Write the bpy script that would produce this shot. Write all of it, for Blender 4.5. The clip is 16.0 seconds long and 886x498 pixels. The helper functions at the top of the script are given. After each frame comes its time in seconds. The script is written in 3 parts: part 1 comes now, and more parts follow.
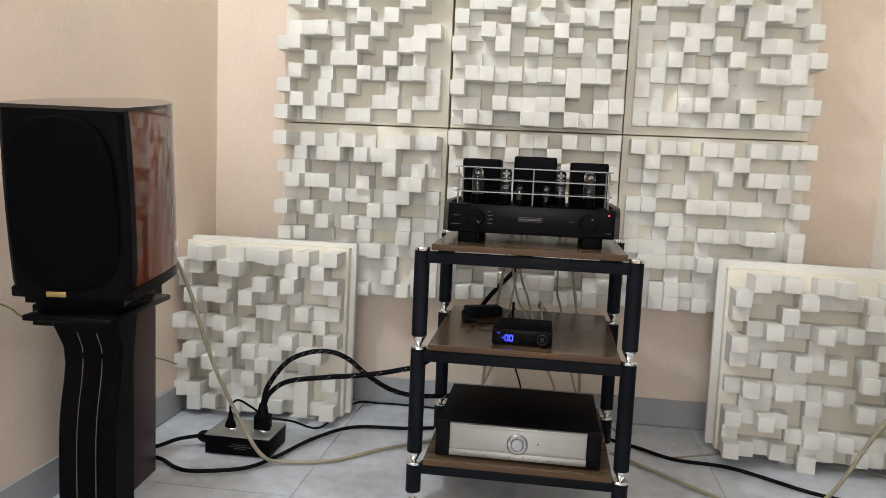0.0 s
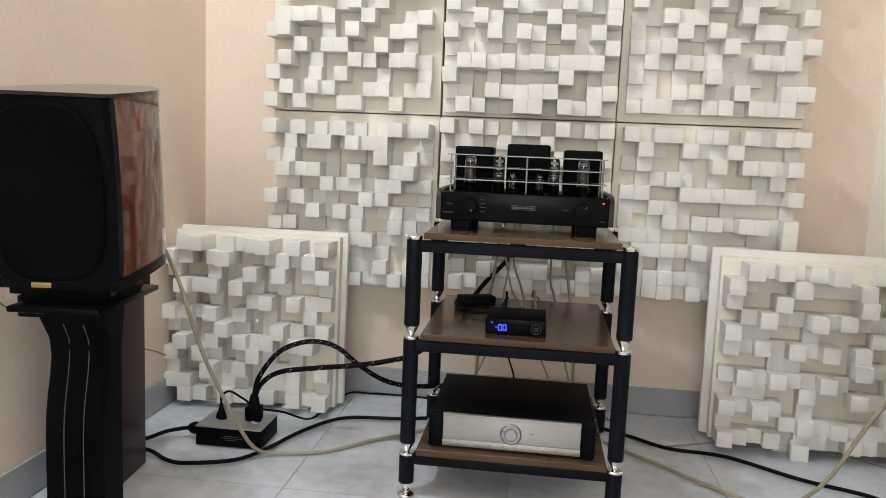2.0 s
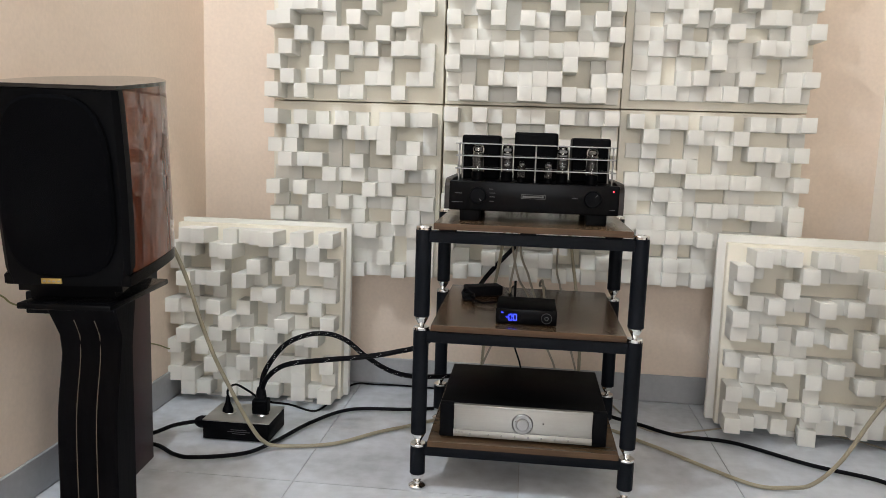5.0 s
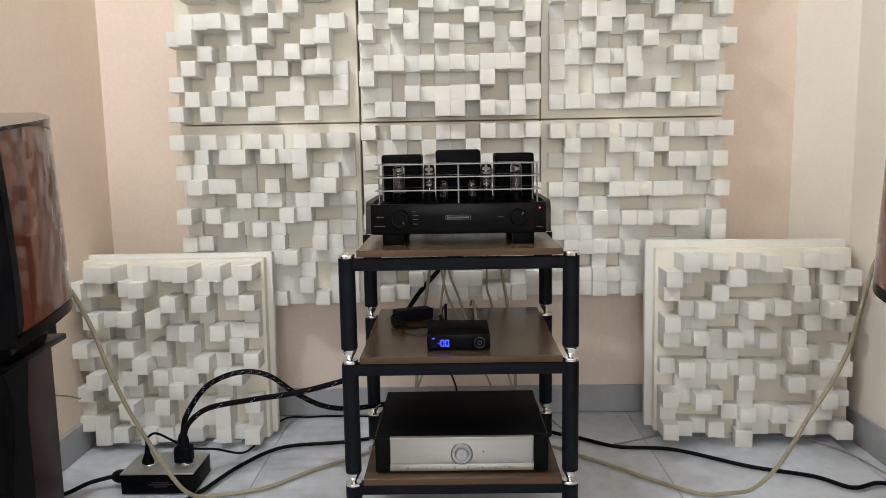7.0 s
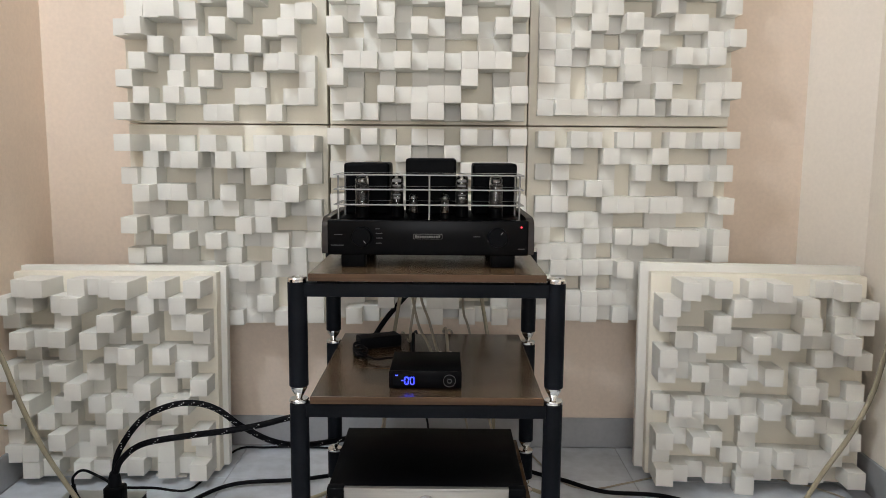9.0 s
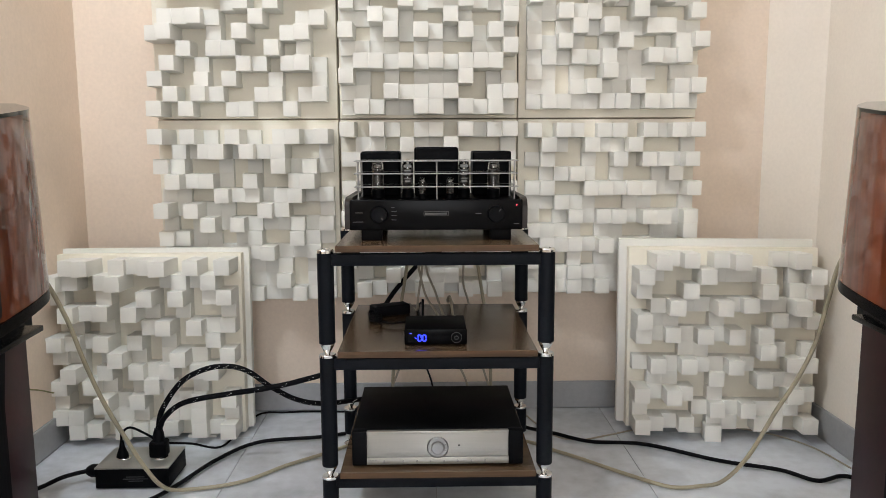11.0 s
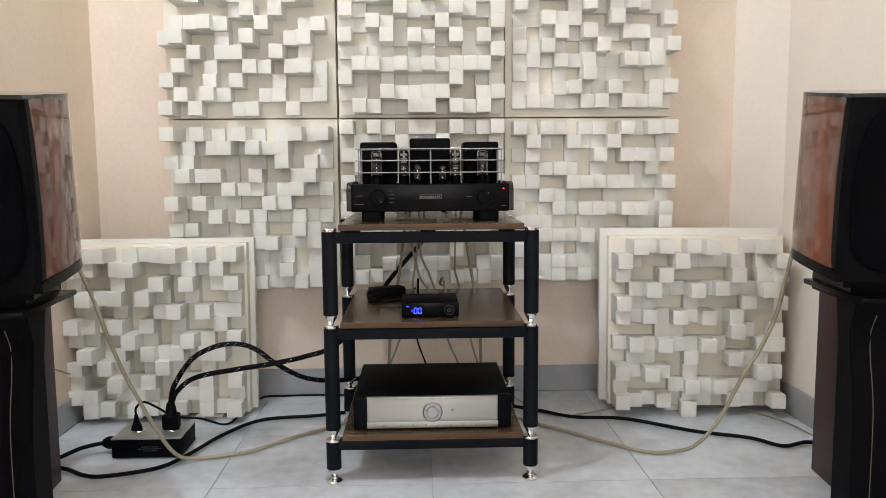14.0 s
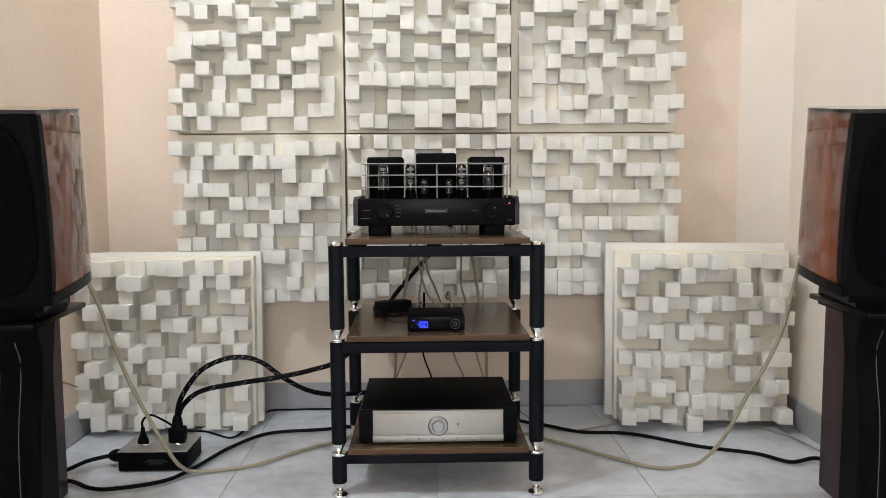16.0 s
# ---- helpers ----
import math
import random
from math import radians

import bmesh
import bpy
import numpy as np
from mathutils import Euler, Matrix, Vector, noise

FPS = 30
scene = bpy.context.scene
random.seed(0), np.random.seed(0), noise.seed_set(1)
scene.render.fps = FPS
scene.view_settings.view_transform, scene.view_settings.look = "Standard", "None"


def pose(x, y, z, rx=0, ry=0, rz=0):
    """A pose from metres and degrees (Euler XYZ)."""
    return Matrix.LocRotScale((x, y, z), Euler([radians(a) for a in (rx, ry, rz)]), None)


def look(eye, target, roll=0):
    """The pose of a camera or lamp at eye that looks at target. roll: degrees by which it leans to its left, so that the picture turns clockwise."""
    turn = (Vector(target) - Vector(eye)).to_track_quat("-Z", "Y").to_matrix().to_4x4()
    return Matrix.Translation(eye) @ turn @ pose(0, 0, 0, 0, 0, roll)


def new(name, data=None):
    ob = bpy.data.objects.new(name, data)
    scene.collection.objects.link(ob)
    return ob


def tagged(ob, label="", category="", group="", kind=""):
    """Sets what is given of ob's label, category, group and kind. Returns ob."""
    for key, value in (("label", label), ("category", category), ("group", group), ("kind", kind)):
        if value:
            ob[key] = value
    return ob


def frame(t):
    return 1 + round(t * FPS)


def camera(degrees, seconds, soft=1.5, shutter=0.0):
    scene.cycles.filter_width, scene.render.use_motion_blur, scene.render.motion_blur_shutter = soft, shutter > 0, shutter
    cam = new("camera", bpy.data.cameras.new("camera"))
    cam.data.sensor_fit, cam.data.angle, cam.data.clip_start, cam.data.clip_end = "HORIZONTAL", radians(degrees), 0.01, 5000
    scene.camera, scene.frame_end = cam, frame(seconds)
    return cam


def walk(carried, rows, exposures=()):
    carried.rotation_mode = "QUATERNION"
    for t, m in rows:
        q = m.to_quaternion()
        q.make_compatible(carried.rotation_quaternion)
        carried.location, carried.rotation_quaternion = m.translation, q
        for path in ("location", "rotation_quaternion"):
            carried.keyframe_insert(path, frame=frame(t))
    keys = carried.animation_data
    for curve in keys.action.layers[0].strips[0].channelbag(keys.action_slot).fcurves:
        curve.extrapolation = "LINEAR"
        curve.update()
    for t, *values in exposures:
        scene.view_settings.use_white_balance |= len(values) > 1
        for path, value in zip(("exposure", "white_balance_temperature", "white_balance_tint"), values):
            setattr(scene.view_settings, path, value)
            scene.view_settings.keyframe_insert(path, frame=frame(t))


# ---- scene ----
cam = camera(60.5, 16.0, soft=0.8)
EXPO, KEY, DAY = -0.03, 66.0, 45.0
PATH = [
    (0, (0.048, 0.01, 0.924), (-0.215, 1.979, 0.693), 2.5),
    (0.5, (0.049, 0.009, 0.924), (-0.21, 1.978, 0.69), 2.5),
    (1, (0.045, 0.01, 0.921), (-0.207, 1.979, 0.681), 2.4),
    (1.5, (0.04, 0.023, 0.921), (-0.204, 1.992, 0.671), 2.4),
    (2, (0.043, 0.032, 0.919), (-0.197, 2.001, 0.662), 2.4),
    (2.5, (0.035, 0.027, 0.922), (-0.201, 1.996, 0.662), 2.6),
    (3, (0.031, 0.029, 0.921), (-0.212, 1.997, 0.658), 2.6),
    (3.5, (0.022, 0.033, 0.922), (-0.229, 1.999, 0.652), 2.6),
    (6, (-0.015, 0.061, 0.919), (-0.159, 2.035, 0.631), 0.4),
    (6.5, (-0.012, 0.088, 0.931), (-0.102, 2.067, 0.655), -0.6),
    (7, (-0.003, 0.13, 0.953), (-0.032, 2.112, 0.687), -1.0),
    (7.5, (-0.011, 0.181, 0.967), (-0.017, 2.165, 0.714), -0.2),
    (8, (-0.01, 0.231, 0.97), (-0.015, 2.216, 0.729), 0.3),
    (8.5, (0.02, 0.305, 0.965), (0.013, 2.29, 0.72), 0.5),
    (9, (0.046, 0.376, 0.965), (0.04, 2.359, 0.707), 0.4),
    (11.5, (-0.018, 0.02, 0.932), (0.033, 2.001, 0.663), -0.4),
    (12, (-0.009, -0.038, 0.876), (0.05, 1.945, 0.621), -0.5),
    (12.5, (-0.029, -0.054, 0.862), (0.027, 1.93, 0.618), -0.6),
    (13, (-0.026, -0.077, 0.857), (0.035, 1.909, 0.624), -0.5),
    (13.5, (-0.029, -0.076, 0.856), (0.036, 1.911, 0.634), -0.4),
    (14, (-0.027, -0.082, 0.857), (0.039, 1.906, 0.646), -0.4),
    (14.5, (-0.028, -0.086, 0.854), (0.038, 1.903, 0.659), -0.3),
    (15, (-0.029, -0.089, 0.855), (0.033, 1.902, 0.67), -0.3),
    (15.5, (-0.03, -0.093, 0.857), (0.027, 1.899, 0.679), -0.3),
    (16, (-0.027, -0.092, 0.856), (0.023, 1.9, 0.684), -0.3),
]
# ---- camera ----
walk(cam, [(t, look(e, g, roll)) for t, e, g, roll in PATH],
     exposures=[(t, EXPO + e) for t, e in ((0.0, 0.03), (6.0, 0.0), (7.0, -0.02), (8.0, -0.06), (9.0, -0.14), (11.5, 0.05), (12.5, 0.10), (14.0, 0.06), (16.0, 0.03))])

# ---- light: one ceiling lamp near the wall on the west side, dim room light ----
world = bpy.data.worlds.new("world")
scene.world = world
world.use_nodes = True
world.node_tree.nodes["Background"].inputs[0].default_value = (1.0, 0.93, 0.84, 1)
world.node_tree.nodes["Background"].inputs[1].default_value = 0.02

WEST, EAST, NORTH, SOUTH, CEIL = -1.205, 1.268, 2.775, -2.6, 3.0
LAMP_X, LAMP_Y = -0.98, 1.12


bulb = bpy.data.lights.new("lamp_light", "POINT")
bulb.energy, bulb.color, bulb.shadow_soft_size = KEY, (0.89, 1.0, 1.12), 0.04
new("lamp_light", bulb).location = (LAMP_X, LAMP_Y, CEIL - 0.16)
# daylight fill from an unseen window, assumed in the wall behind
sky = bpy.data.lights.new("window_fill_light", "AREA")
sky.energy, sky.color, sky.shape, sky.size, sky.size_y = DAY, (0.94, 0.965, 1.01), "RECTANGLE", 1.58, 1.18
new("window_fill_light", sky).matrix_world = pose(0.0, SOUTH - 0.02, 1.5, 90, 0, 0)


# ---- materials ----
def material(name, color, rough=0.5, metal=0.0, var=0.06, scale=8.0, grain=120.0, bump=0.15, coat=0.0, stretch=(1, 1, 1),
             dark=None, spec=0.5, per_object=0.0, coat_ior=1.46):
    """Paint, plastic, metal or wood: two scales of variation in world space, and fine relief."""
    m = bpy.data.materials.new(name)
    m.use_nodes = True
    nt = m.node_tree
    b = nt.nodes["Principled BSDF"]
    geo = nt.nodes.new("ShaderNodeNewGeometry")
    mapn = nt.nodes.new("ShaderNodeMapping")
    mapn.inputs["Scale"].default_value = stretch
    nt.links.new(geo.outputs["Position"], mapn.inputs["Vector"])
    n1 = nt.nodes.new("ShaderNodeTexNoise")
    n1.inputs["Scale"].default_value, n1.inputs["Detail"].default_value = scale, 5
    n2 = nt.nodes.new("ShaderNodeTexNoise")
    n2.inputs["Scale"].default_value, n2.inputs["Detail"].default_value = grain, 3
    for n in (n1, n2):
        nt.links.new(mapn.outputs[0], n.inputs["Vector"])
    ramp = nt.nodes.new("ShaderNodeValToRGB")
    lo = dark or tuple(c * (1 - 2.2 * var) for c in color)
    hi = color if dark else tuple(min(1, c * (1 + 1.4 * var)) for c in color)
    ramp.color_ramp.elements[0].position, ramp.color_ramp.elements[1].position = 0.33, 0.68
    ramp.color_ramp.elements[0].color, ramp.color_ramp.elements[1].color = (*lo, 1), (*hi, 1)
    mix = nt.nodes.new("ShaderNodeMath")
    mix.operation = "MULTIPLY_ADD"
    nt.links.new(n2.outputs["Fac"], mix.inputs[0])
    mix.inputs[1].default_value = 0.35
    add = nt.nodes.new("ShaderNodeMath")
    add.operation = "MULTIPLY"
    nt.links.new(n1.outputs["Fac"], add.inputs[0])
    add.inputs[1].default_value = 0.65
    nt.links.new(add.outputs[0], mix.inputs[2])
    last = mix.outputs[0]
    if per_object:
        info = nt.nodes.new("ShaderNodeObjectInfo")
        po = nt.nodes.new("ShaderNodeMath")
        po.operation = "MULTIPLY_ADD"
        nt.links.new(info.outputs["Random"], po.inputs[0])
        po.inputs[1].default_value = per_object
        nt.links.new(last, po.inputs[2])
        last = po.outputs[0]
    nt.links.new(last, ramp.inputs["Fac"])
    nt.links.new(ramp.outputs["Color"], b.inputs["Base Color"])
    rr = nt.nodes.new("ShaderNodeMapRange")
    rr.inputs["To Min"].default_value, rr.inputs["To Max"].default_value = max(0.02, rough * 0.82), min(1, rough * 1.18)
    nt.links.new(n1.outputs["Fac"], rr.inputs["Value"])
    nt.links.new(rr.outputs[0], b.inputs["Roughness"])
    b.inputs["Metallic"].default_value = metal
    b.inputs["Specular IOR Level"].default_value = spec
    b.inputs["Coat Weight"].default_value = coat
    b.inputs["Coat Roughness"].default_value = 0.03
    b.inputs["Coat IOR"].default_value = coat_ior
    if bump:
        bp = nt.nodes.new("ShaderNodeBump")
        bp.inputs["Strength"].default_value, bp.inputs["Distance"].default_value = bump, 0.002
        nt.links.new(n2.outputs["Fac"], bp.inputs["Height"])
        nt.links.new(bp.outputs[0], b.inputs["Normal"])
    return m


def glow(name, color, strength):
    m = bpy.data.materials.new(name)
    m.use_nodes = True
    b = m.node_tree.nodes["Principled BSDF"]
    b.inputs["Base Color"].default_value = (*color, 1)
    b.inputs["Emission Color"].default_value = (*color, 1)
    b.inputs["Emission Strength"].default_value = strength
    return m


def glass(name, color=(1, 1, 1), rough=0.02, ior=1.45):
    m = bpy.data.materials.new(name)
    m.use_nodes = True
    b = m.node_tree.nodes["Principled BSDF"]
    b.inputs["Base Color"].default_value = (*color, 1)
    b.inputs["Transmission Weight"].default_value = 1.0
    b.inputs["Roughness"].default_value = rough
    b.inputs["IOR"].default_value = ior
    return m


FOAM = material("white_polystyrene", (0.81, 0.792, 0.733), 0.75, var=0.02, scale=9, grain=420, bump=0.16, per_object=0.14, spec=0.2)
# base sheets: same white foam, warm bounce light of the recesses put into colour
FOAM_BASE = material("bounce_tint_polystyrene", (0.87, 0.82, 0.70), 0.75, var=0.04, scale=5, grain=420, bump=0.12, spec=0.2)
PAINT = material("peach_wall_paint", (0.825, 0.69, 0.565), 0.62, var=0.045, scale=2.2, grain=90, bump=0.14)
CREAM = material("cream_wall_paint", (0.90, 0.83, 0.735), 0.62, var=0.03, scale=2.2, grain=90, bump=0.12)
WHITE = material("white_ceiling_paint", (0.85, 0.84, 0.82), 0.7, var=0.02)
TILE = material("grey_marbled_tile", (0.60, 0.63, 0.67), 0.22, var=0.13, scale=3.5, grain=22, bump=0.02, per_object=0.14)
GROUT = material("grey_grout", (0.43, 0.435, 0.44), 0.8, var=0.1)
SKIRT = material("grey_skirting_tile", (0.37, 0.375, 0.385), 0.3, var=0.06, scale=5, grain=60, bump=0.03)
BLACK = material("black_powder_coat", (0.0065, 0.008, 0.0115), 0.5, spec=0.10, var=0.2, grain=700, bump=0.25)
GLOSS = material("black_gloss_lacquer", (0.003, 0.003, 0.0035), 0.25, spec=0.07, var=0.1, coat=0.0, bump=0.0)
SATIN = material("black_satin_metal", (0.003, 0.0032, 0.004), 0.5, spec=0.05, var=0.15, bump=0.08, grain=300)
CLOTH = material("black_grille_cloth", (0.002, 0.0022, 0.003), 0.95, var=0.2, grain=900, bump=0.6, spec=0.05)
RUBBER = material("black_cable_rubber", (0.004, 0.004, 0.0055), 0.55, spec=0.09, var=0.15, grain=500, bump=0.3)
CHROME = material("polished_steel", (0.74, 0.74, 0.73), 0.12, 1.0, var=0.03, bump=0.0)
ALU = material("champagne_brushed_aluminium", (0.44, 0.435, 0.405), 0.34, 0.75, var=0.04, scale=4, grain=160, bump=0.06, stretch=(0.08, 1, 4))
STEEL = material("grey_brushed_steel", (0.34, 0.34, 0.33), 0.48, 0.8, var=0.05, grain=200, bump=0.05)
WALNUT = material("walnut_laminate", (0.135, 0.082, 0.045), 0.24, spec=0.45, var=0.2, scale=9, grain=60, bump=0.015, stretch=(0.10, 1.6, 1.6), dark=(0.060, 0.037, 0.021))
WALNUT_EDGE = material("walnut_edge_band", (0.125, 0.072, 0.038), 0.45, spec=0.2, var=0.2, scale=9, grain=60, bump=0.08, stretch=(0.12, 1, 4), dark=(0.055, 0.032, 0.018))
MAHOGANY = material("glossy_mahogany_veneer", (0.19, 0.039, 0.010), 0.5, var=0.25, scale=5, grain=34, bump=0.0, coat=1.0, coat_ior=1.75, spec=0.1, stretch=(2.2, 2.2, 0.18), dark=(0.065, 0.013, 0.004))
MAROON = material("dark_maroon_lacquer", (0.030, 0.007, 0.009), 0.36, var=0.2, scale=4, grain=60, bump=0.02, spec=0.12)
PILLAR = material("black_stained_wood", (0.0035, 0.0033, 0.004), 0.5, spec=0.03, var=0.3, scale=6, grain=60, bump=0.15, stretch=(2, 2, 0.25))
PLATE = material("mirror_black_glass", (0.004, 0.004, 0.005), 0.06, spec=0.6, var=0.1, bump=0.0)
CHEEK = material("dark_stained_cheek", (0.022, 0.015, 0.012), 0.4, spec=0.3, var=0.3, scale=8, grain=50, bump=0.05, stretch=(1, 0.2, 2))
ELECTRODE = material("grey_valve_electrode", (0.10, 0.10, 0.10), 0.5, 0.5, var=0.3, scale=60, grain=400, bump=0.3)
DIAL = material("satin_steel_dial", (0.33, 0.33, 0.325), 0.3, 0.9, var=0.05, bump=0.03)
GOLD = material("brass", (0.60, 0.42, 0.13), 0.32, 0.9, var=0.08)
INLAY = material("pale_inlay_line", (0.115, 0.09, 0.06), 0.5, var=0.1)
CORD = material("cream_speaker_cable", (0.36, 0.32, 0.225), 0.4, var=0.1, grain=300, bump=0.1)
GREYCORD = material("grey_beige_cable", (0.36, 0.32, 0.25), 0.45, var=0.1, grain=300, bump=0.1)
SPECK = material("white_braid_fleck", (0.6, 0.6, 0.58), 0.6)
YELLOW = material("yellow_green_wire", (0.25, 0.23, 0.08), 0.5)
FAINT = material("faint_print", (0.045, 0.045, 0.05), 0.5, bump=0.0)
PRINT = material("grey_print", (0.34, 0.34, 0.33), 0.5, bump=0.0)
DIMPRINT = material("dim_silver_print", (0.16, 0.155, 0.15), 0.5, bump=0.0)
GLASS = glass("valve_glass")
SMOKE = glass("clear_acrylic", (0.80, 0.82, 0.82), 0.10, 1.55)
BLUE = glow("blue_display", (0.03, 0.05, 1.0), 6.0)
RED = glow("red_led", (1.0, 0.03, 0.05), 8.0)
LAMP = glow("lamp_diffuser", (1.0, 0.96, 0.9), 2.0)


# ---- builders ----
def mesh_of(bm, name, mat):
    bmesh.ops.recalc_face_normals(bm, faces=bm.faces)
    me = bpy.data.meshes.new(name)
    bm.to_mesh(me)
    bm.free()
    for mm in (mat if isinstance(mat, (list, tuple)) else [mat]):
        me.materials.append(mm)
    return me


def smooth_by_angle(me, angle=0.6):
    bm = bmesh.new()
    bm.from_mesh(me)
    for f in bm.faces:
        f.smooth = True
    for e in bm.edges:
        e.smooth = len(e.link_faces) == 2 and e.calc_face_angle(0) < angle
    bm.to_mesh(me)
    bm.free()


def part(name, bm, mat, parent=None, label="", smooth=True):
    me = mesh_of(bm, name, mat)
    if smooth:
        smooth_by_angle(me)
    ob = new(name, me)
    if parent:
        ob.parent = parent
    if label:
        ob["label"] = label
    return ob


def thing(name, m, label, category, group="", kind=""):
    ob = new(name)
    ob.empty_display_size = 0.1
    ob.matrix_world = m
    return tagged(ob, label, category, group, kind)


def box(x0, x1, y0, y1, z0, z1, bevel=0.0, seg=2, bm=None):
    bm = bm or bmesh.new()
    r = bmesh.ops.create_cube(bm, size=1.0, matrix=Matrix.LocRotScale(((x0 + x1) / 2, (y0 + y1) / 2, (z0 + z1) / 2), None, (x1 - x0, y1 - y0, z1 - z0)))
    if bevel:
        es = list({e for v in r["verts"] for e in v.link_edges})
        bmesh.ops.bevel(bm, geom=es, offset=bevel, segments=seg, affect="EDGES", profile=0.5)
    return bm


def lathe(profile, seg=28, bm=None, m=None, cap=True):
    """Turn (radius, z) pairs round z."""
    bm = bm or bmesh.new()
    rings = []
    for r, z in profile:
        if r < 1e-6:
            rings.append([bm.verts.new((0, 0, z))])
        else:
            rings.append([bm.verts.new((r * math.cos(2 * math.pi * i / seg), r * math.sin(2 * math.pi * i / seg), z)) for i in range(seg)])
    made = [v for ring in rings for v in ring]
    for a, b in zip(rings, rings[1:]):
        for i in range(seg):
            j = (i + 1) % seg
            if len(a) == 1:
                bm.faces.new((a[0], b[j], b[i]))
            elif len(b) == 1:
                bm.faces.new((a[i], a[j], b[0]))
            else:
                bm.faces.new((a[i], a[j], b[j], b[i]))
    for ring in (rings[0], rings[-1]):
        if cap and len(ring) > 2:
            bm.faces.new(ring)
    if m:
        bmesh.ops.transform(bm, matrix=m, verts=made)
    return bm


def cyl(r, z0, z1, bevel=0.001, seg=24, bm=None, m=None):
    return lathe([(0, z0), (r - bevel, z0), (r, z0 + bevel), (r, z1 - bevel), (r - bevel, z1), (0, z1)], seg, bm, m)


def prism(outline, z0, z1, bm=None, bevel=0.0):
    """An upright prism over a plan outline."""
    bm = bm or bmesh.new()
    lo = [bm.verts.new((x, y, z0)) for x, y in outline]
    hi = [bm.verts.new((x, y, z1)) for x, y in outline]
    n = len(lo)
    f1, f2 = bm.faces.new(lo[::-1]), bm.faces.new(hi)
    for i in range(n):
        bm.faces.new((lo[i], lo[(i + 1) % n], hi[(i + 1) % n], hi[i]))
    if bevel:
        bmesh.ops.bevel(bm, geom=list({e for f in (f1, f2) for e in f.edges}), offset=bevel, segments=2, affect="EDGES")
    return bm


def spline(points, steps=10):
    pts = [Vector(p) for p in points]
    pts = [2 * pts[0] - pts[1]] + pts + [2 * pts[-1] - pts[-2]]
    out = []
    for a, b, c, d in zip(pts, pts[1:], pts[2:], pts[3:]):
        for i in range(steps):
            t = i / steps
            out.append(0.5 * ((2 * b) + (c - a) * t + (2 * a - 5 * b + 4 * c - d) * t * t + (3 * b - a - 3 * c + d) * t ** 3))
    out.append(pts[-2])
    return out


def tube(points, r, seg=10, bm=None, steps=10):
    """A round cable along a smooth line."""
    bm = bm or bmesh.new()
    line = spline(points, steps)
    side, rings = None, []
    for i, p in enumerate(line):
        d = (line[min(i + 1, len(line) - 1)] - line[max(i - 1, 0)]).normalized()
        side = (side - d * side.dot(d)).normalized() if side else d.orthogonal().normalized()
        up = d.cross(side)
        rings.append([bm.verts.new(p + r * (math.cos(2 * math.pi * k / seg) * side + math.sin(2 * math.pi * k / seg) * up)) for k in range(seg)])
    for a, b in zip(rings, rings[1:]):
        for k in range(seg):
            bm.faces.new((a[k], a[(k + 1) % seg], b[(k + 1) % seg], b[k]))
    bm.faces.new(rings[0][::-1])
    bm.faces.new(rings[-1])
    return bm


def structure(name, bm, mat, label, category):
    return tagged(part(name, bm, mat, smooth=False), label, category, kind="structure")


# ---- room ----
T = 0.12
CUT_X, CUT_Y = 1.163, 2.57
structure("wall_north", box(WEST - T, EAST + T, NORTH, NORTH + T, 0, CEIL), PAINT, "smooth peach-painted plaster wall behind the panels", "wall")
structure("wall_west", box(WEST - T, WEST, SOUTH, NORTH, 0, CEIL), PAINT, "smooth peach-painted plaster side wall", "wall")
structure("wall_east", box(EAST, EAST + T, SOUTH, NORTH, 0, CEIL), CREAM, "pale cream-painted plaster side wall", "wall")
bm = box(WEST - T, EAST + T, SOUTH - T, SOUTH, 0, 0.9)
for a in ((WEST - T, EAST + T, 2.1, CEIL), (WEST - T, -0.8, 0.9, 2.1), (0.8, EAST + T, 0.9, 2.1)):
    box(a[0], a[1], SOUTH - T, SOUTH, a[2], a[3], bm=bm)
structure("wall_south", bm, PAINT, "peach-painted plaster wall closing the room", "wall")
# assumed window, out of view, added to carry the soft fill
win = thing("window_1", pose(0, SOUTH - 0.08, 0), "plain white-framed window, out of view, assumed in the closing wall", "window", kind="structure")
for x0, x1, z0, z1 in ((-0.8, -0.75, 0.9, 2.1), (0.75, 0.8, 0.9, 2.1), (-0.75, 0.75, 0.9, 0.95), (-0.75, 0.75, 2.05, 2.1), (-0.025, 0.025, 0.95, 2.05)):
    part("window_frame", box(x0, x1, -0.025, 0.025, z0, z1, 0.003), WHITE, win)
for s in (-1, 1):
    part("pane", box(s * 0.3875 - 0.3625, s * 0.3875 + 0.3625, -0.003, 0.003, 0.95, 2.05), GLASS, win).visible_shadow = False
structure("wall_corner", prism([(CUT_X, NORTH + 0.02), (CUT_X, NORTH), (EAST, CUT_Y), (EAST + 0.02, CUT_Y), (EAST + 0.02, NORTH + 0.02)], 0, CEIL), CREAM, "cream-painted plaster face cutting off the room corner", "wall")
structure("ceiling", box(WEST - T, EAST + T, SOUTH - T, NORTH + T, CEIL, CEIL + T), WHITE, "plain white painted ceiling", "ceiling")
floor = structure("floor", box(WEST - T, EAST + T, SOUTH - T, NORTH + T, -0.10, -0.003), GROUT, "glossy pale grey marbled floor tiles with thin joints", "floor")
SK = 0.100
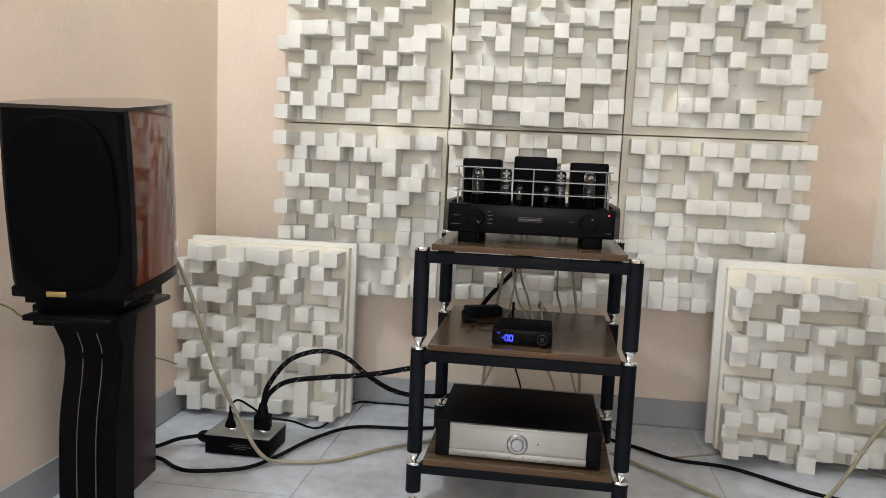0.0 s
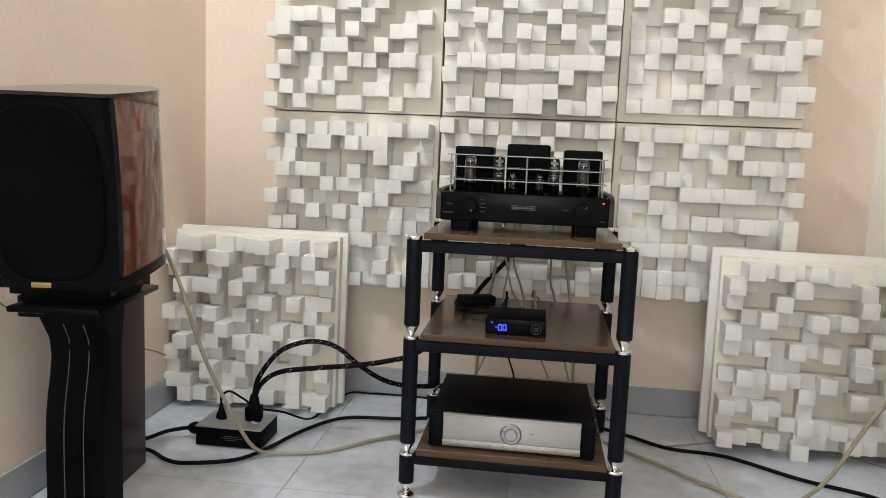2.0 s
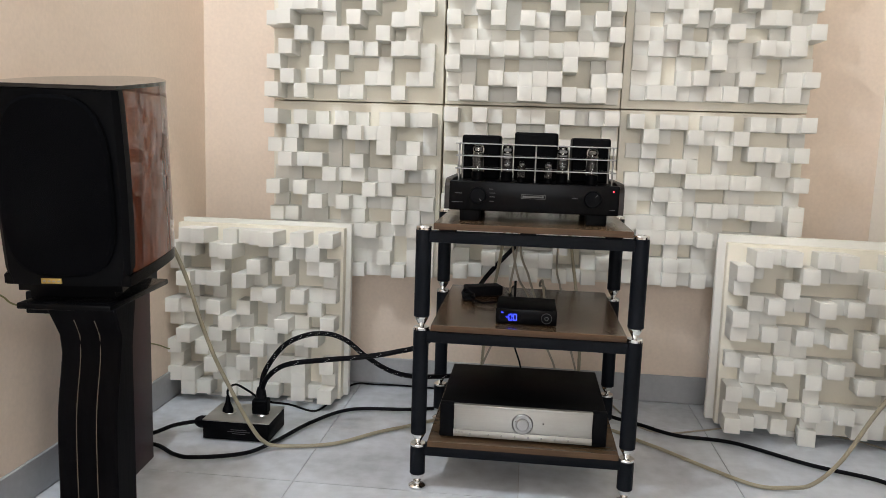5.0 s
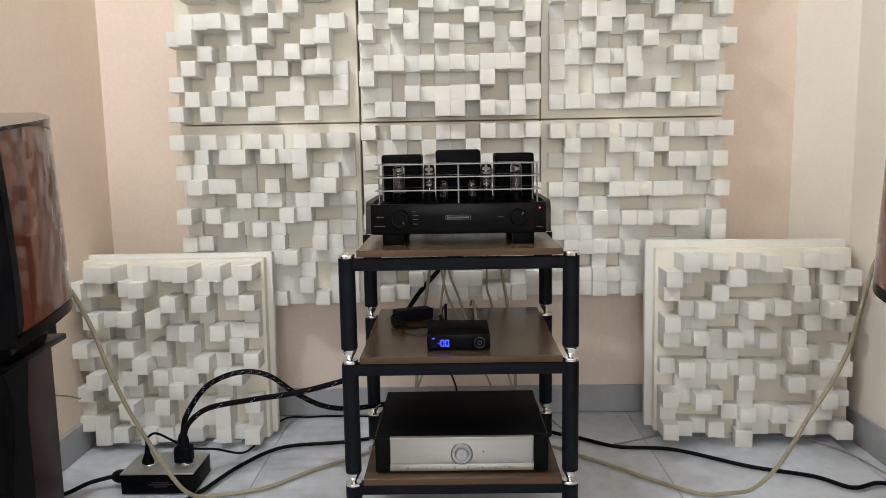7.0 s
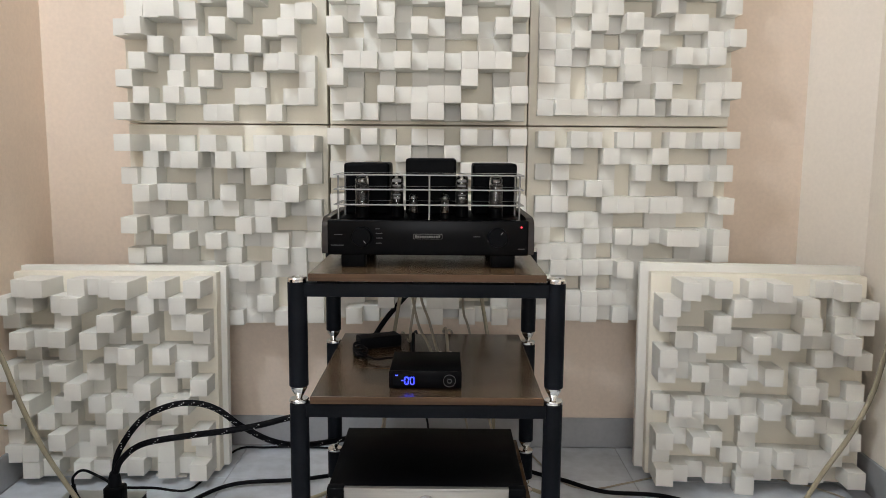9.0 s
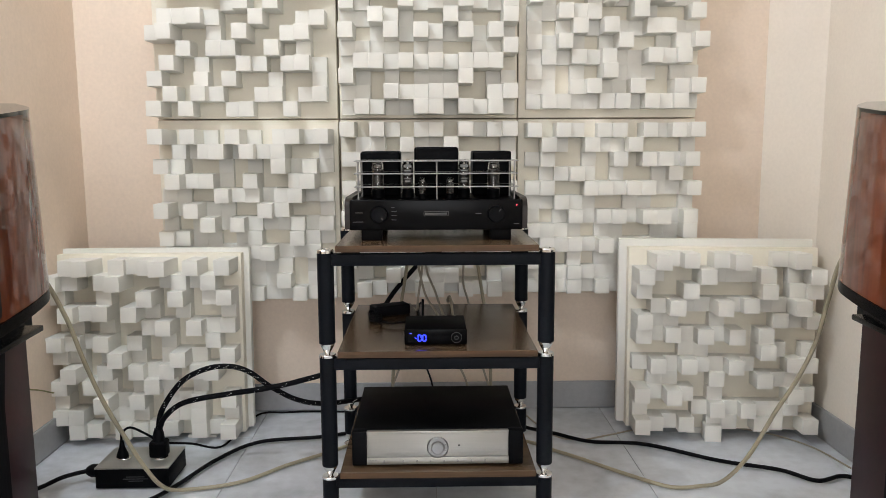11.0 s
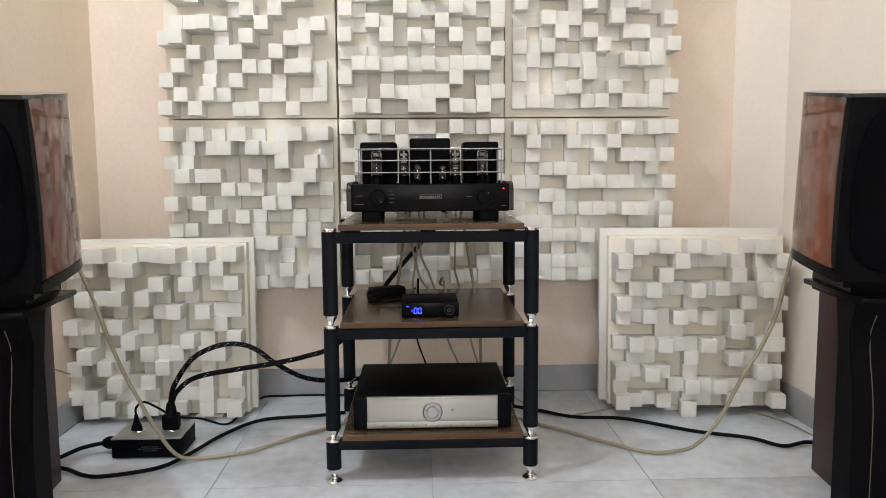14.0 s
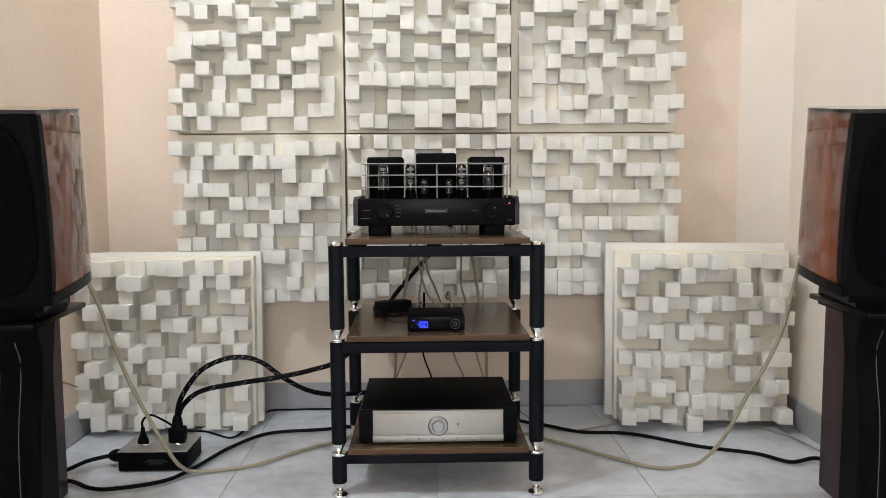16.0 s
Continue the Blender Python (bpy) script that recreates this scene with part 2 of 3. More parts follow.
for x0, x1, y0, y1 in ((WEST + 0.010, CUT_X, NORTH - 0.010, NORTH - 0.0005), (WEST + 0.0005, WEST + 0.010, SOUTH, NORTH - 0.0005), (EAST - 0.010, EAST - 0.0005, SOUTH, CUT_Y)):
    structure("baseboard", box(x0, x1, y0, y1, 0, SK, 0.002, 1), SKIRT, "grey tiled skirting along the wall foot", "baseboard")
cut = Vector((EAST - CUT_X, CUT_Y - NORTH)).normalized()
off = Vector((cut.y, -cut.x))
structure("baseboard", prism([(CUT_X + off.x * g, NORTH + off.y * g) for g in (0.010, 0.0005)] + [(EAST + off.x * g, CUT_Y + off.y * g) for g in (0.0005, 0.010)], 0, SK), SKIRT, "grey tiled skirting across the cut corner", "baseboard")

lamp = thing("ceiling_lamp", pose(LAMP_X, LAMP_Y, CEIL), "bare round frosted ceiling bulb, switched on", "lamp")
part("rose", cyl(0.05, -0.02, 0, 0.004), WHITE, lamp)
part("lamp_holder", cyl(0.02, -0.075, -0.02, 0.003), WHITE, lamp)
part("diffuser", lathe([(0, -0.235), (0.05, -0.225), (0.072, -0.19), (0.078, -0.155), (0.065, -0.115), (0.03, -0.085), (0.02, -0.074), (0, -0.074)]), LAMP, lamp, "frosted glass bulb").visible_shadow = False

# ---- sound diffuser panels ----
PITCH, SIDE = 0.0480, 0.597
LEVELS = (0.0, 0.022, 0.042, 0.062, 0.082, 0.104, 0.124, 0.145, 0.160)
# block heights, one digit a block, in steps of 2 cm
PATTERN = [
    "606204406246",
    "044042160002",
    "440020206444",
    "044610600440",
    "420062426426",
    "116410062006",
    "601616416261",
    "221101200226",
    "166464646660",
    "610201116012",
    "220644660046",
    "164116616461",
]
PATTERN_SW = [
    "706106104618",
    "031571756001",
    "540010106141",
    "074510500470",
    "110053414512",
    "616110064001",
    "101515211313",
    "431101300421",
    "111111351120",
    "110101112011",
    "110111114011",
    "111111311311",
]
PATTERN_SE = [
    "404302304146",
    "041041140001",
    "130010404514",
    "012410100130",
    "230044344115",
    "113210011001",
    "101313415514",
    "332101100114",
    "133325111110",
    "610201116012",
    "112321110011",
    "112313111111",
]
PATTERN_NW = [
    "624066160261",
    "404420626146",
    "204440226004",
    "164064101461",
    "010013505111",
    "155640151134",
    "460030611451",
    "014144105031",
    "150201431452",
    "410304112002",
    "041531023123",
    "504012311311",
]
PATTERN_NE = [
    "606204406246",
    "044042160002",
    "440020206444",
    "044610600440",
    "410035146411",
    "114330051004",
    "101415114411",
    "214101500146",
    "121324115450",
    "210105111011",
    "110241140045",
    "133113414341",
]
PATTERN_WEST = [
    "156143570606",
    "641460124250",
    "300311606045",
    "164516202002",
    "120201451523",
    "542514020031",
    "321262026214",
    "161404240450",
    "404202420201",
    "300624022404",
    "441222022402",
    "143043230425",
]
PATTERN_EAST = [
    "182514711251",
    "720062224025",
    "510511105034",
    "047227242261",
    "622002101324",
    "524252514101",
    "100220015212",
    "252532520033",
    "022003014220",
    "526302010042",
    "300024242220",
    "642402203204",
]


def block_mesh(h, k):
    rnd = random.Random(17 * k + int(h * 1000))
    half, tip = PITCH / 2 + 0.0003, PITCH / 2 + 0.0001
    bm = bmesh.new()
    lo = [bm.verts.new((sx * half, 0.004, sz * half)) for sx, sz in ((-1, -1), (1, -1), (1, 1), (-1, 1))]
    hi = [bm.verts.new((sx * tip + rnd.uniform(-1, 1) * 0.0006, -h + rnd.uniform(-1, 1) * 0.001, sz * tip + rnd.uniform(-1, 1) * 0.0008)) for sx, sz in ((-1, -1), (1, -1), (1, 1), (-1, 1))]
    top = bm.faces.new(hi)
    for i in range(4):
        bm.faces.new((lo[i], lo[(i + 1) % 4], hi[(i + 1) % 4], hi[i]))
    edges = list(top.edges) + [e for v in hi for e in v.link_edges if e not in top.edges]
    bmesh.ops.bevel(bm, geom=list(set(edges)), offset=0.0009 if h < 0.03 else 0.0015, segments=2, affect="EDGES", profile=0.6)
    me = mesh_of(bm, "block", FOAM)
    smooth_by_angle(me, 0.5)
    return me


BLOCKS = {(lv, k): block_mesh(LEVELS[lv], k) for lv in range(1, len(LEVELS)) for k in range(3)}


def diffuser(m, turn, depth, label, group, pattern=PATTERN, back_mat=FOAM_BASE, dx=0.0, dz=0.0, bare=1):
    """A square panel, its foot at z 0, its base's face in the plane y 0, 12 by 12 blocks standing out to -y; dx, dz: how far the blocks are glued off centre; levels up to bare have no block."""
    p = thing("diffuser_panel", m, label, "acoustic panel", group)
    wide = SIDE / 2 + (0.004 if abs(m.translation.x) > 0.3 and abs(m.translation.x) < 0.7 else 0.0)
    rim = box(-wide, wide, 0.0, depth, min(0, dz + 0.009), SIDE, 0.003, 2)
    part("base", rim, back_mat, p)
    rnd = random.Random(turn * 7 + len(group))
    o = -PITCH * 5.5
    for r in range(12):
        for c in range(12):
            rr, cc = r, c
            for _ in range(turn % 4):
                rr, cc = 11 - cc, rr
            if turn >= 4:
                cc = 11 - cc
            lv = int(pattern[rr][cc])
            if lv > bare:
                b = new("block", BLOCKS[lv, rnd.randrange(3)])
                b.parent = p
                b.location = (o + c * PITCH + dx, 0, SIDE / 2 - (o + r * PITCH) + dz)
    return p


WALL_LABEL = "white polystyrene skyline diffuser panel fixed to the wall"
J = 1.040
for x, row, pattern, dx, dz in ((-0.617, 0, PATTERN_SW, 0.0, -0.022), (-0.008, 0, PATTERN, 0.0, 0.0), (0.597, 0, PATTERN_SE, 0.008, -0.004),
                                (-0.617, 1, PATTERN_NW, -0.013, -0.004), (-0.008, 1, PATTERN, 0.0, 0.0), (0.597, 1, PATTERN_NE, 0.010, 0.018)):
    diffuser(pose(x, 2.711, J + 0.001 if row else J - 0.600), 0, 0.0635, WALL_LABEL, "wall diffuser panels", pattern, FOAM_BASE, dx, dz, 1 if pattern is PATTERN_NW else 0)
lean_l = diffuser(pose(-0.919, 2.529, 0.010, -2.4, 0, 1.5), 0, 0.070, "white polystyrene diffuser panel leaning near the wall on foam blocks", "leaning diffuser panels", PATTERN_WEST)
lean_r = diffuser(pose(0.936, 2.490, 0.023, -2.9, 0, -5.6), 0, 0.070, "white polystyrene diffuser panel leaning askew on a foam block", "leaning diffuser panels", PATTERN_EAST)
part("backing_sheet", box(-0.302, 0.316, 0.040, 0.074, 0.004, 0.612, 0.003), FOAM, lean_l, "white foam backing sheet")
part("backing_sheet", box(-0.324, 0.296, 0.040, 0.074, 0.004, 0.622, 0.003), FOAM, lean_r, "white foam backing sheet")
s = tagged(part("foam_block", box(-0.026, 0.026, -0.026, 0.026, 0, 0.054, 0.003), FOAM), "loose white polystyrene block lying before the panel", "foam block")
s.matrix_world = pose(0.902, 2.452, 0, 0, 0, -8)
for x, y, rz, h in ((0.892, 2.550, -6, 0.0215), (-1.05, 2.565, 0, 0.009), (-0.76, 2.565, 0, 0.009)):
    s = tagged(part("foam_block", box(-0.047, 0.047, -0.05, 0.05, 0, h, 0.003), FOAM), "loose white polystyrene block propping a panel on the floor", "foam block")
    s.matrix_world = pose(x, y, 0, 0, 0, rz)

# ---- equipment rack ----
PX0, PX1, PY0, PY1, PR = -0.263, 0.278, 1.940, 2.445, 0.0202
rack = thing("equipment_rack", pose(0, 0, 0), "three-tier black metal rack with walnut shelves and steel spikes", "rack", kind="")


def cone(z0, z1):
    h = z1 - z0
    return [(0, z0), (0.006, z0), (0.0075, z0 + 0.15 * h), (0.0165, z0 + 0.75 * h), (0.0175, z0 + 0.86 * h), (0.0175, z1), (0, z1)]


for px in (PX0, PX1):
    for py in (PY0, PY1):
        at = Matrix.Translation((px, py, 0))
        part("foot", lathe([(0, 0), (0.021, 0), (0.0225, 0.002), (0.0225, 0.006), (0.018, 0.010), (0.008, 0.012), (0.0075, 0.016), (0.016, 0.030), (0.0175, 0.034), (0.0175, 0.040), (0, 0.040)], m=at), CHROME, rack, "polished steel spike foot")
        for z0, z1 in ((0.040, 0.1165), (0.1505, 0.4305), (0.4665, 0.692)):
            part("post", cyl(PR, z0, z1, 0.0015, 32, m=at), BLACK, rack)
        for z0, z1, top in ((0.1165, 0.1245, 0.1505), (0.4305, 0.4395, 0.4665)):
            part("collar", cyl(PR + 0.0006, z0, z1, 0.0018, 32, m=at), CHROME, rack, "polished steel disc")
            part("spike", lathe(cone(z1, top), 24, m=at), CHROME, rack, "polished steel spike")
        part("cap", lathe([(0, 0.692), (PR + 0.0004, 0.692), (PR + 0.0004, 0.698), (PR - 0.002, 0.701), (0.010, 0.702), (0.009, 0.701), (0, 0.701)], 32, m=at), CHROME, rack, "polished steel end cap")
S3, S2, S1 = 0.140, 0.450, 0.7115
for z0, top in ((0.0945, S3), (0.401, S2), (0.661, S1)):
    z1, under = z0 + 0.0285, top - 0.0160
    for py in (PY0, PY1):
        part("beam", box(PX0 + PR * 0.8, PX1 - PR * 0.8, py - 0.014, py + 0.014, z0, z1, 0.002), BLACK, rack)
    for px in (-0.2, 0.0, 0.21):
        for py in (PY0, PY1):
            part("pad", box(px - 0.02, px + 0.02, py - 0.012, py + 0.012, z1, under), SATIN, rack)
    sh = part("shelf", box(-0.236, 0.255, 1.9175, 2.474, under, top, 0.001, 1), WALNUT, rack, "dark walnut laminate shelf board")
    part("edge_band", box(-0.236, 0.255, 1.9160, 1.9171, under + 0.0005, top - 0.0005), WALNUT_EDGE, sh)

# ---- valve amplifier ----
amp = thing("valve_amplifier", pose(0.0085, 2.000, S1 + 0.006), "black valve amplifier with silver tube cage on the top shelf", "amplifier")
AW, Z0, Z1 = 0.2165, 0.022, 0.098
part("faceplate", box(-AW, AW, 0, 0.014, Z0, Z1, 0.003, 3), GLOSS, amp, "glossy black front plate")
part("chassis", box(-AW + 0.012, AW - 0.012, 0.014, 0.31, Z0 + 0.004, Z1 - 0.002, 0.002), SATIN, amp)
for s in (-1, 1):
    bm = bmesh.new()
    out = [(0.006, Z0 + 0.002), (0.31, Z0 + 0.002), (0.31, Z1 + 0.004)] + [(0.045 - 0.039 * math.sin(a), Z1 - 0.022 + 0.026 * math.cos(a)) for a in [i * math.pi / 12 for i in range(7)]]
    a = [bm.verts.new((s * (AW - 0.004), y, z)) for y, z in out]
    b = [bm.verts.new((s * (AW + 0.013), y, z)) for y, z in out]
    bm.faces.new(a), bm.faces.new(b[::-1])
    for i in range(len(out)):
        j = (i + 1) % len(out)
        bm.faces.new((a[i], b[i], b[j], a[j]))
    part("side_cheek", bm, CHEEK, amp, "dark side cheek with rounded corner")
    for y0 in (0.010, 0.24):
        part("foot", box(s * 0.163 - 0.026, s * 0.163 + 0.026, y0, y0 + 0.05, -0.006, Z0 + 0.003, 0.003), SATIN, amp)
FRONT = Matrix.Rotation(math.pi / 2, 4, "X")
for kx, ang in ((-0.142, -35), (0.150, 40)):
    k = part("knob", lathe([(0, 0), (0.0215, 0), (0.021, 0.012), (0.0195, 0.016), (0, 0.0165)], 40, m=Matrix.Translation((kx, 0.001, 0.062)) @ FRONT), SATIN, amp, "black rotary knob")
    bm = box(-0.0006, 0.0006, -0.0172, -0.0164, 0.009, 0.016)
    bmesh.ops.transform(bm, matrix=Matrix.Translation((kx, 0.001, 0.062)) @ Matrix.Rotation(radians(180 + ang if kx < 0 else ang), 4, "Y"), verts=bm.verts)
    part("pointer", bm, PRINT, k, "white pointer mark")
badge = part("badge", box(-0.031, 0.031, -0.0010, 0.0, 0.0575, 0.0685), DIMPRINT, amp, "silver outlined nameplate")
part("badge_field", box(-0.0302, 0.0302, -0.0016, -0.0009, 0.0583, 0.0677), GLOSS, badge)
for i in range(11):
    x = -0.0275 + 0.0050 * i
    part("badge_bar", box(x, x + 0.0036, -0.0022, -0.0015, 0.0605, 0.0658 if i in (0, 10) else 0.0648), DIMPRINT, badge)
for x0, x1, z in ((-0.202, -0.184, 0.066), (-0.209, -0.182, 0.043), (0.098, 0.113, 0.063), (0.194, 0.208, 0.037),
                  (-0.113, -0.104, 0.079), (-0.112, -0.098, 0.069), (-0.112, -0.098, 0.059), (-0.112, -0.100, 0.048)):
    part("print_mark", box(x0, x1, -0.0008, 0.0, z - 0.0009, z + 0.0009), FAINT, amp, "small pale printed mark")
part("power_led", lathe([(0, 0), (0.0017, 0), (0.0014, 0.001), (0, 0.0013)], 12, m=Matrix.Translation((0.201, 0, 0.084)) @ FRONT), RED, amp, "lit red indicator light")
# transformers
for x0, x1 in ((-0.202, -0.095), (-0.057, 0.062), (0.101, 0.205)):
    part("transformer_cover", box(x0, x1, 0.165, 0.285, Z1 - 0.002, 0.228 if x0 * x1 < 0 else 0.217, 0.007, 4), SATIN, amp, "black rounded transformer cover")
# cage: three plates on slim rods
for z in (0.127, 0.160, 0.1915):
    ring = bmesh.new()
    x0, x1, y0, y1, w = -0.205, 0.207, 0.018, 0.150, 0.010
    for a in ((x0, x1, y0, y0 + w), (x0, x1, y1 - w, y1), (x0, x0 + w, y0 + w, y1 - w), (x1 - w, x1, y0 + w, y1 - w)):
        box(*a, z + 0.0006, z + 0.0034, 0.0006, 1, ring)
    pl = part("cage_plate", ring, STEEL, amp, "thin silver-edged cage plate")
    part("plate_sheet", box(x0 + w, x1 - w, y0 + w, y1 - w, z + 0.001, z + 0.0032), SMOKE, pl)
for x in (-0.196, 0.002, 0.198):
    part("cage_rod", cyl(0.0022, Z1 - 0.002, 0.1935, 0.0003, 12, m=Matrix.Translation((x, 0.029, 0))), STEEL, amp)
for x in (-0.196, 0.198):
    part("cage_rod", cyl(0.0022, Z1 - 0.002, 0.1935, 0.0003, 12, m=Matrix.Translation((x, 0.143, 0))), STEEL, amp)


def valve(x, y, r, h):
    at = Matrix.Translation((x, y, Z1 - 0.002))
    v = part("valve", lathe([(0, 0.012), (r, 0.012), (r, h - r), (r * 0.86, h - 0.45 * r), (r * 0.5, h - 0.12 * r), (0, h)], 24, m=at), GLASS, amp, "glass vacuum valve")
    part("valve_base", cyl(r * 1.08, 0, 0.24 * h, 0.001, 24, m=at), SATIN, v)
    part("valve_plate", cyl(r * 0.66, 0.25 * h, h * 0.74, 0.001, 16, m=at), ELECTRODE, v, "grey mesh electrode")
    part("valve_getter", cyl(r * 0.42, h * 0.78, h * 0.86, 0.001, 16, m=at), DIAL, v)
    return v, at


for x, y in ((-0.150, 0.085), (0.150, 0.085)):
    valve(x, y, 0.0155, 0.100)
for x in (-0.073, 0.074):
    v, at = valve(x, 0.105, 0.0145, 0.100)
    for z, h, w in ((0.078, 0.006, 0.010), (0.068, 0.003, 0.009), (0.058, 0.004, 0.008), (0.048, 0.002, 0.009), (0.040, 0.004, 0.007)):
        part("print_mark", box(x - w, x + w, 0.105 - 0.0156, 0.105 - 0.0150, Z1 + z, Z1 + z + h), PRINT, v, "pale print on the glass")
for x in (-0.034, 0.036):
    valve(x, 0.060, 0.0095, 0.056)

# ---- small converter with blue display ----
dac = thing("digital_preamp", pose(0.0050, 1.967, S2), "small black converter box with glowing blue digits", "audio device")
part("case", box(-0.078, 0.078, 0.003, 0.165, 0.004, 0.041, 0.002), SATIN, dac)
part("front_panel", box(-0.0785, 0.0785, 0, 0.004, 0.0035, 0.0415, 0.001), GLOSS, dac, "glossy black front")
for x in (-0.06, 0.06):
    for y in (0.02, 0.14):
        part("foot", cyl(0.007, 0, 0.005, 0.0005, 16, m=Matrix.Translation((x, y, 0))), RUBBER, dac)
at = Matrix.Translation((0.052, 0.0, 0.0225)) @ FRONT
k = part("knob", lathe([(0, 0), (0.0128, 0), (0.0128, 0.006), (0.0115, 0.008), (0, 0.0078)], 32, m=at), SATIN, dac)
part("knob_ring", lathe([(0.0128, 0.0062), (0.0136, 0.0062), (0.0136, 0.0080), (0.0128, 0.0080), (0.0128, 0.0062)], 32, m=at, cap=False), ELECTRODE, k, "bright ring round the knob")
part("knob_dimple", lathe([(0.0035, 0.0078), (0.0055, 0.0078), (0.0055, 0.0086), (0.0035, 0.0086), (0.0035, 0.0078)], 24, m=at, cap=False), ELECTRODE, k)


def bar(x, z, w, h, parent):
    part("digit_segment", box(x - w / 2, x + w / 2, -0.0008, -0.0001, z - h / 2, z + h / 2), BLUE, parent, "glowing blue segment")


disp = part("display", box(-0.070, -0.020, -0.0002, 0.001, 0.010, 0.036), GLOSS, dac, "dark display window with blue digits -00")
bar(-0.0500, 0.0205, 0.0045, 0.0014, disp)
for x in (-0.0405, -0.0285):
    for dz in (-0.0078, 0.0078):
        bar(x, 0.0205 + dz, 0.0058, 0.0016, disp)
    for dx in (-0.0038, 0.0038):
        for dz in (-0.0040, 0.0040):
            bar(x + dx, 0.0205 + dz, 0.0016, 0.0060, disp)
bar(-0.062, 0.0325, 0.006, 0.0015, disp)
# short aerial behind the box
part("aerial", cyl(0.0035, 0.03, 0.085, 0.001, 12, m=Matrix.Translation((-0.033, 0.172, 0))), RUBBER, dac, "short black aerial")
for x in (0.012, 0.030, 0.055):
    part("plug", cyl(0.0055, 0, 0.03, 0.001, 16, m=Matrix.Translation((x, 0.163, 0.030)) @ Matrix.Rotation(-math.pi / 2, 4, "X")), CHROME, dac, "silver plug")

psu = thing("power_adapter", pose(-0.128, 2.335, S2, 0, 0, 24), "black plastic mains adapter with coiled lead", "power adapter")
part("brick", box(-0.056, 0.056, -0.026, 0.026, 0, 0.031, 0.005, 3), RUBBER, psu)
lead = part("lead", tube([(-0.055, 0, 0.017), (-0.075, -0.02, 0.012), (-0.078, -0.09, 0.012), (-0.060, -0.15, 0.010), (-0.035, -0.16, 0.012), (0.03, -0.165, 0.012), (0.085, -0.20, 0.02)], 0.0028), RUBBER, psu)
for i in range(5):
    r = 0.024 + 0.003 * (i % 3)
    loop = [(-0.078 + r * 0.5 * math.cos(a + i), -0.085 + r * 1.2 * math.sin(a + i), 0.006 + 0.005 * i + 0.004 * math.sin(2 * a)) for a in [j * math.pi / 4 for j in range(9)]]
    part("lead_coil", tube(loop, 0.0026, 8, steps=5), RUBBER, lead)
part("ferrite", cyl(0.0075, -0.02, 0.02, 0.002, 16, m=Matrix.Translation((0.02, -0.165, 0.012)) @ Matrix.Rotation(math.pi / 2, 4, "Y")), RUBBER, lead, "black ferrite sleeve")

# ---- disc player ----
cd = thing("disc_player", pose(0.0085, 1.948, S3), "silver-fronted black disc player on the bottom shelf", "disc player")
part("case", box(-0.2155, 0.2155, 0.012, 0.367, 0.011, 0.093, 0.002), SATIN, cd, "black metal case")
part("faceplate", box(-0.180, 0.180, 0, 0.013, 0.008, 0.094, 0.0015), ALU, cd, "champagne brushed aluminium front")
part("upper_rail", box(-0.180, 0.180, -0.002, 0.001, 0.0875, 0.0945, 0.0008), ALU, cd)
part("lower_rail", box(-0.180, 0.180, -0.004, 0.001, 0.008, 0.026, 0.0012), ALU, cd)
part("groove", box(-0.180, 0.180, -0.0042, 0.0005, 0.0262, 0.0272), STEEL, cd)
for s in (-1, 1):
    part("end_cap", box(s * 0.198 - 0.0185, s * 0.198 + 0.0185, -0.005, 0.020, 0.006, 0.096, 0.003, 3), SATIN, cd, "black moulded end block")
    for y in (0.04, 0.33):
        part("foot", cyl(0.02, 0, 0.012, 0.002, 24, m=Matrix.Translation((s * 0.16, y, 0))), RUBBER, cd)
at = Matrix.Translation((0.0, -0.001, 0.052)) @ FRONT
dial = part("dial", lathe([(0, 0), (0.0275, 0), (0.0275, 0.004), (0.0255, 0.006), (0.0245, 0.0045), (0.017, 0.0045), (0.016, 0.009), (0.014, 0.0105), (0, 0.0105)], 48, m=at), DIAL, cd, "satin steel round dial")
for i in range(8):
    part("dial_rib", box(-0.0006, 0.0006, -0.0062, -0.004, 0.0175, 0.0245), STEEL, dial).matrix_local = Matrix.Translation((0, -0.001, 0.052)) @ Matrix.Rotation(radians(45 * i + 22), 4, "Y")
for i in range(8):
    part("button", cyl(0.0026, 0, 0.006, 0.0008, 14, m=Matrix.Translation((-0.136 if i == 0 else -0.122 + 0.0345 * i, -0.003, 0.017)) @ FRONT), STEEL, cd, "small steel button")
part("sensor", cyl(0.0022, 0, 0.0006, 0.0001, 12, m=Matrix.Translation((0.054, 0, 0.056)) @ FRONT), RUBBER, cd, "dark sensor window")
for x in (-0.171, -0.164, -0.157):
    part("print_mark", box(x - 0.0022, x + 0.0022, -0.0046, -0.0039, 0.0185, 0.0215), STEEL, cd)

# ---- loudspeakers on stands ----


def cabinet_outline(s=1.0, grow=0.0, y0=0.0):
    """Plan of the cabinet: flat front, bowed sides that run together at the back."""
    pts = []
    for i in range(31):
        u = i / 30
        half = 0.117 + 0.014 * math.sin(math.pi * min(1, u * 1.1)) - 0.075 * max(0, u - 0.5) ** 1.6 / 0.33
        pts.append((half * s + grow, y0 + u * (0.40 - y0) + (grow if i == 30 else (-grow if i == 0 else 0))))
    return pts + [(-x, y) for x, y in reversed(pts)]


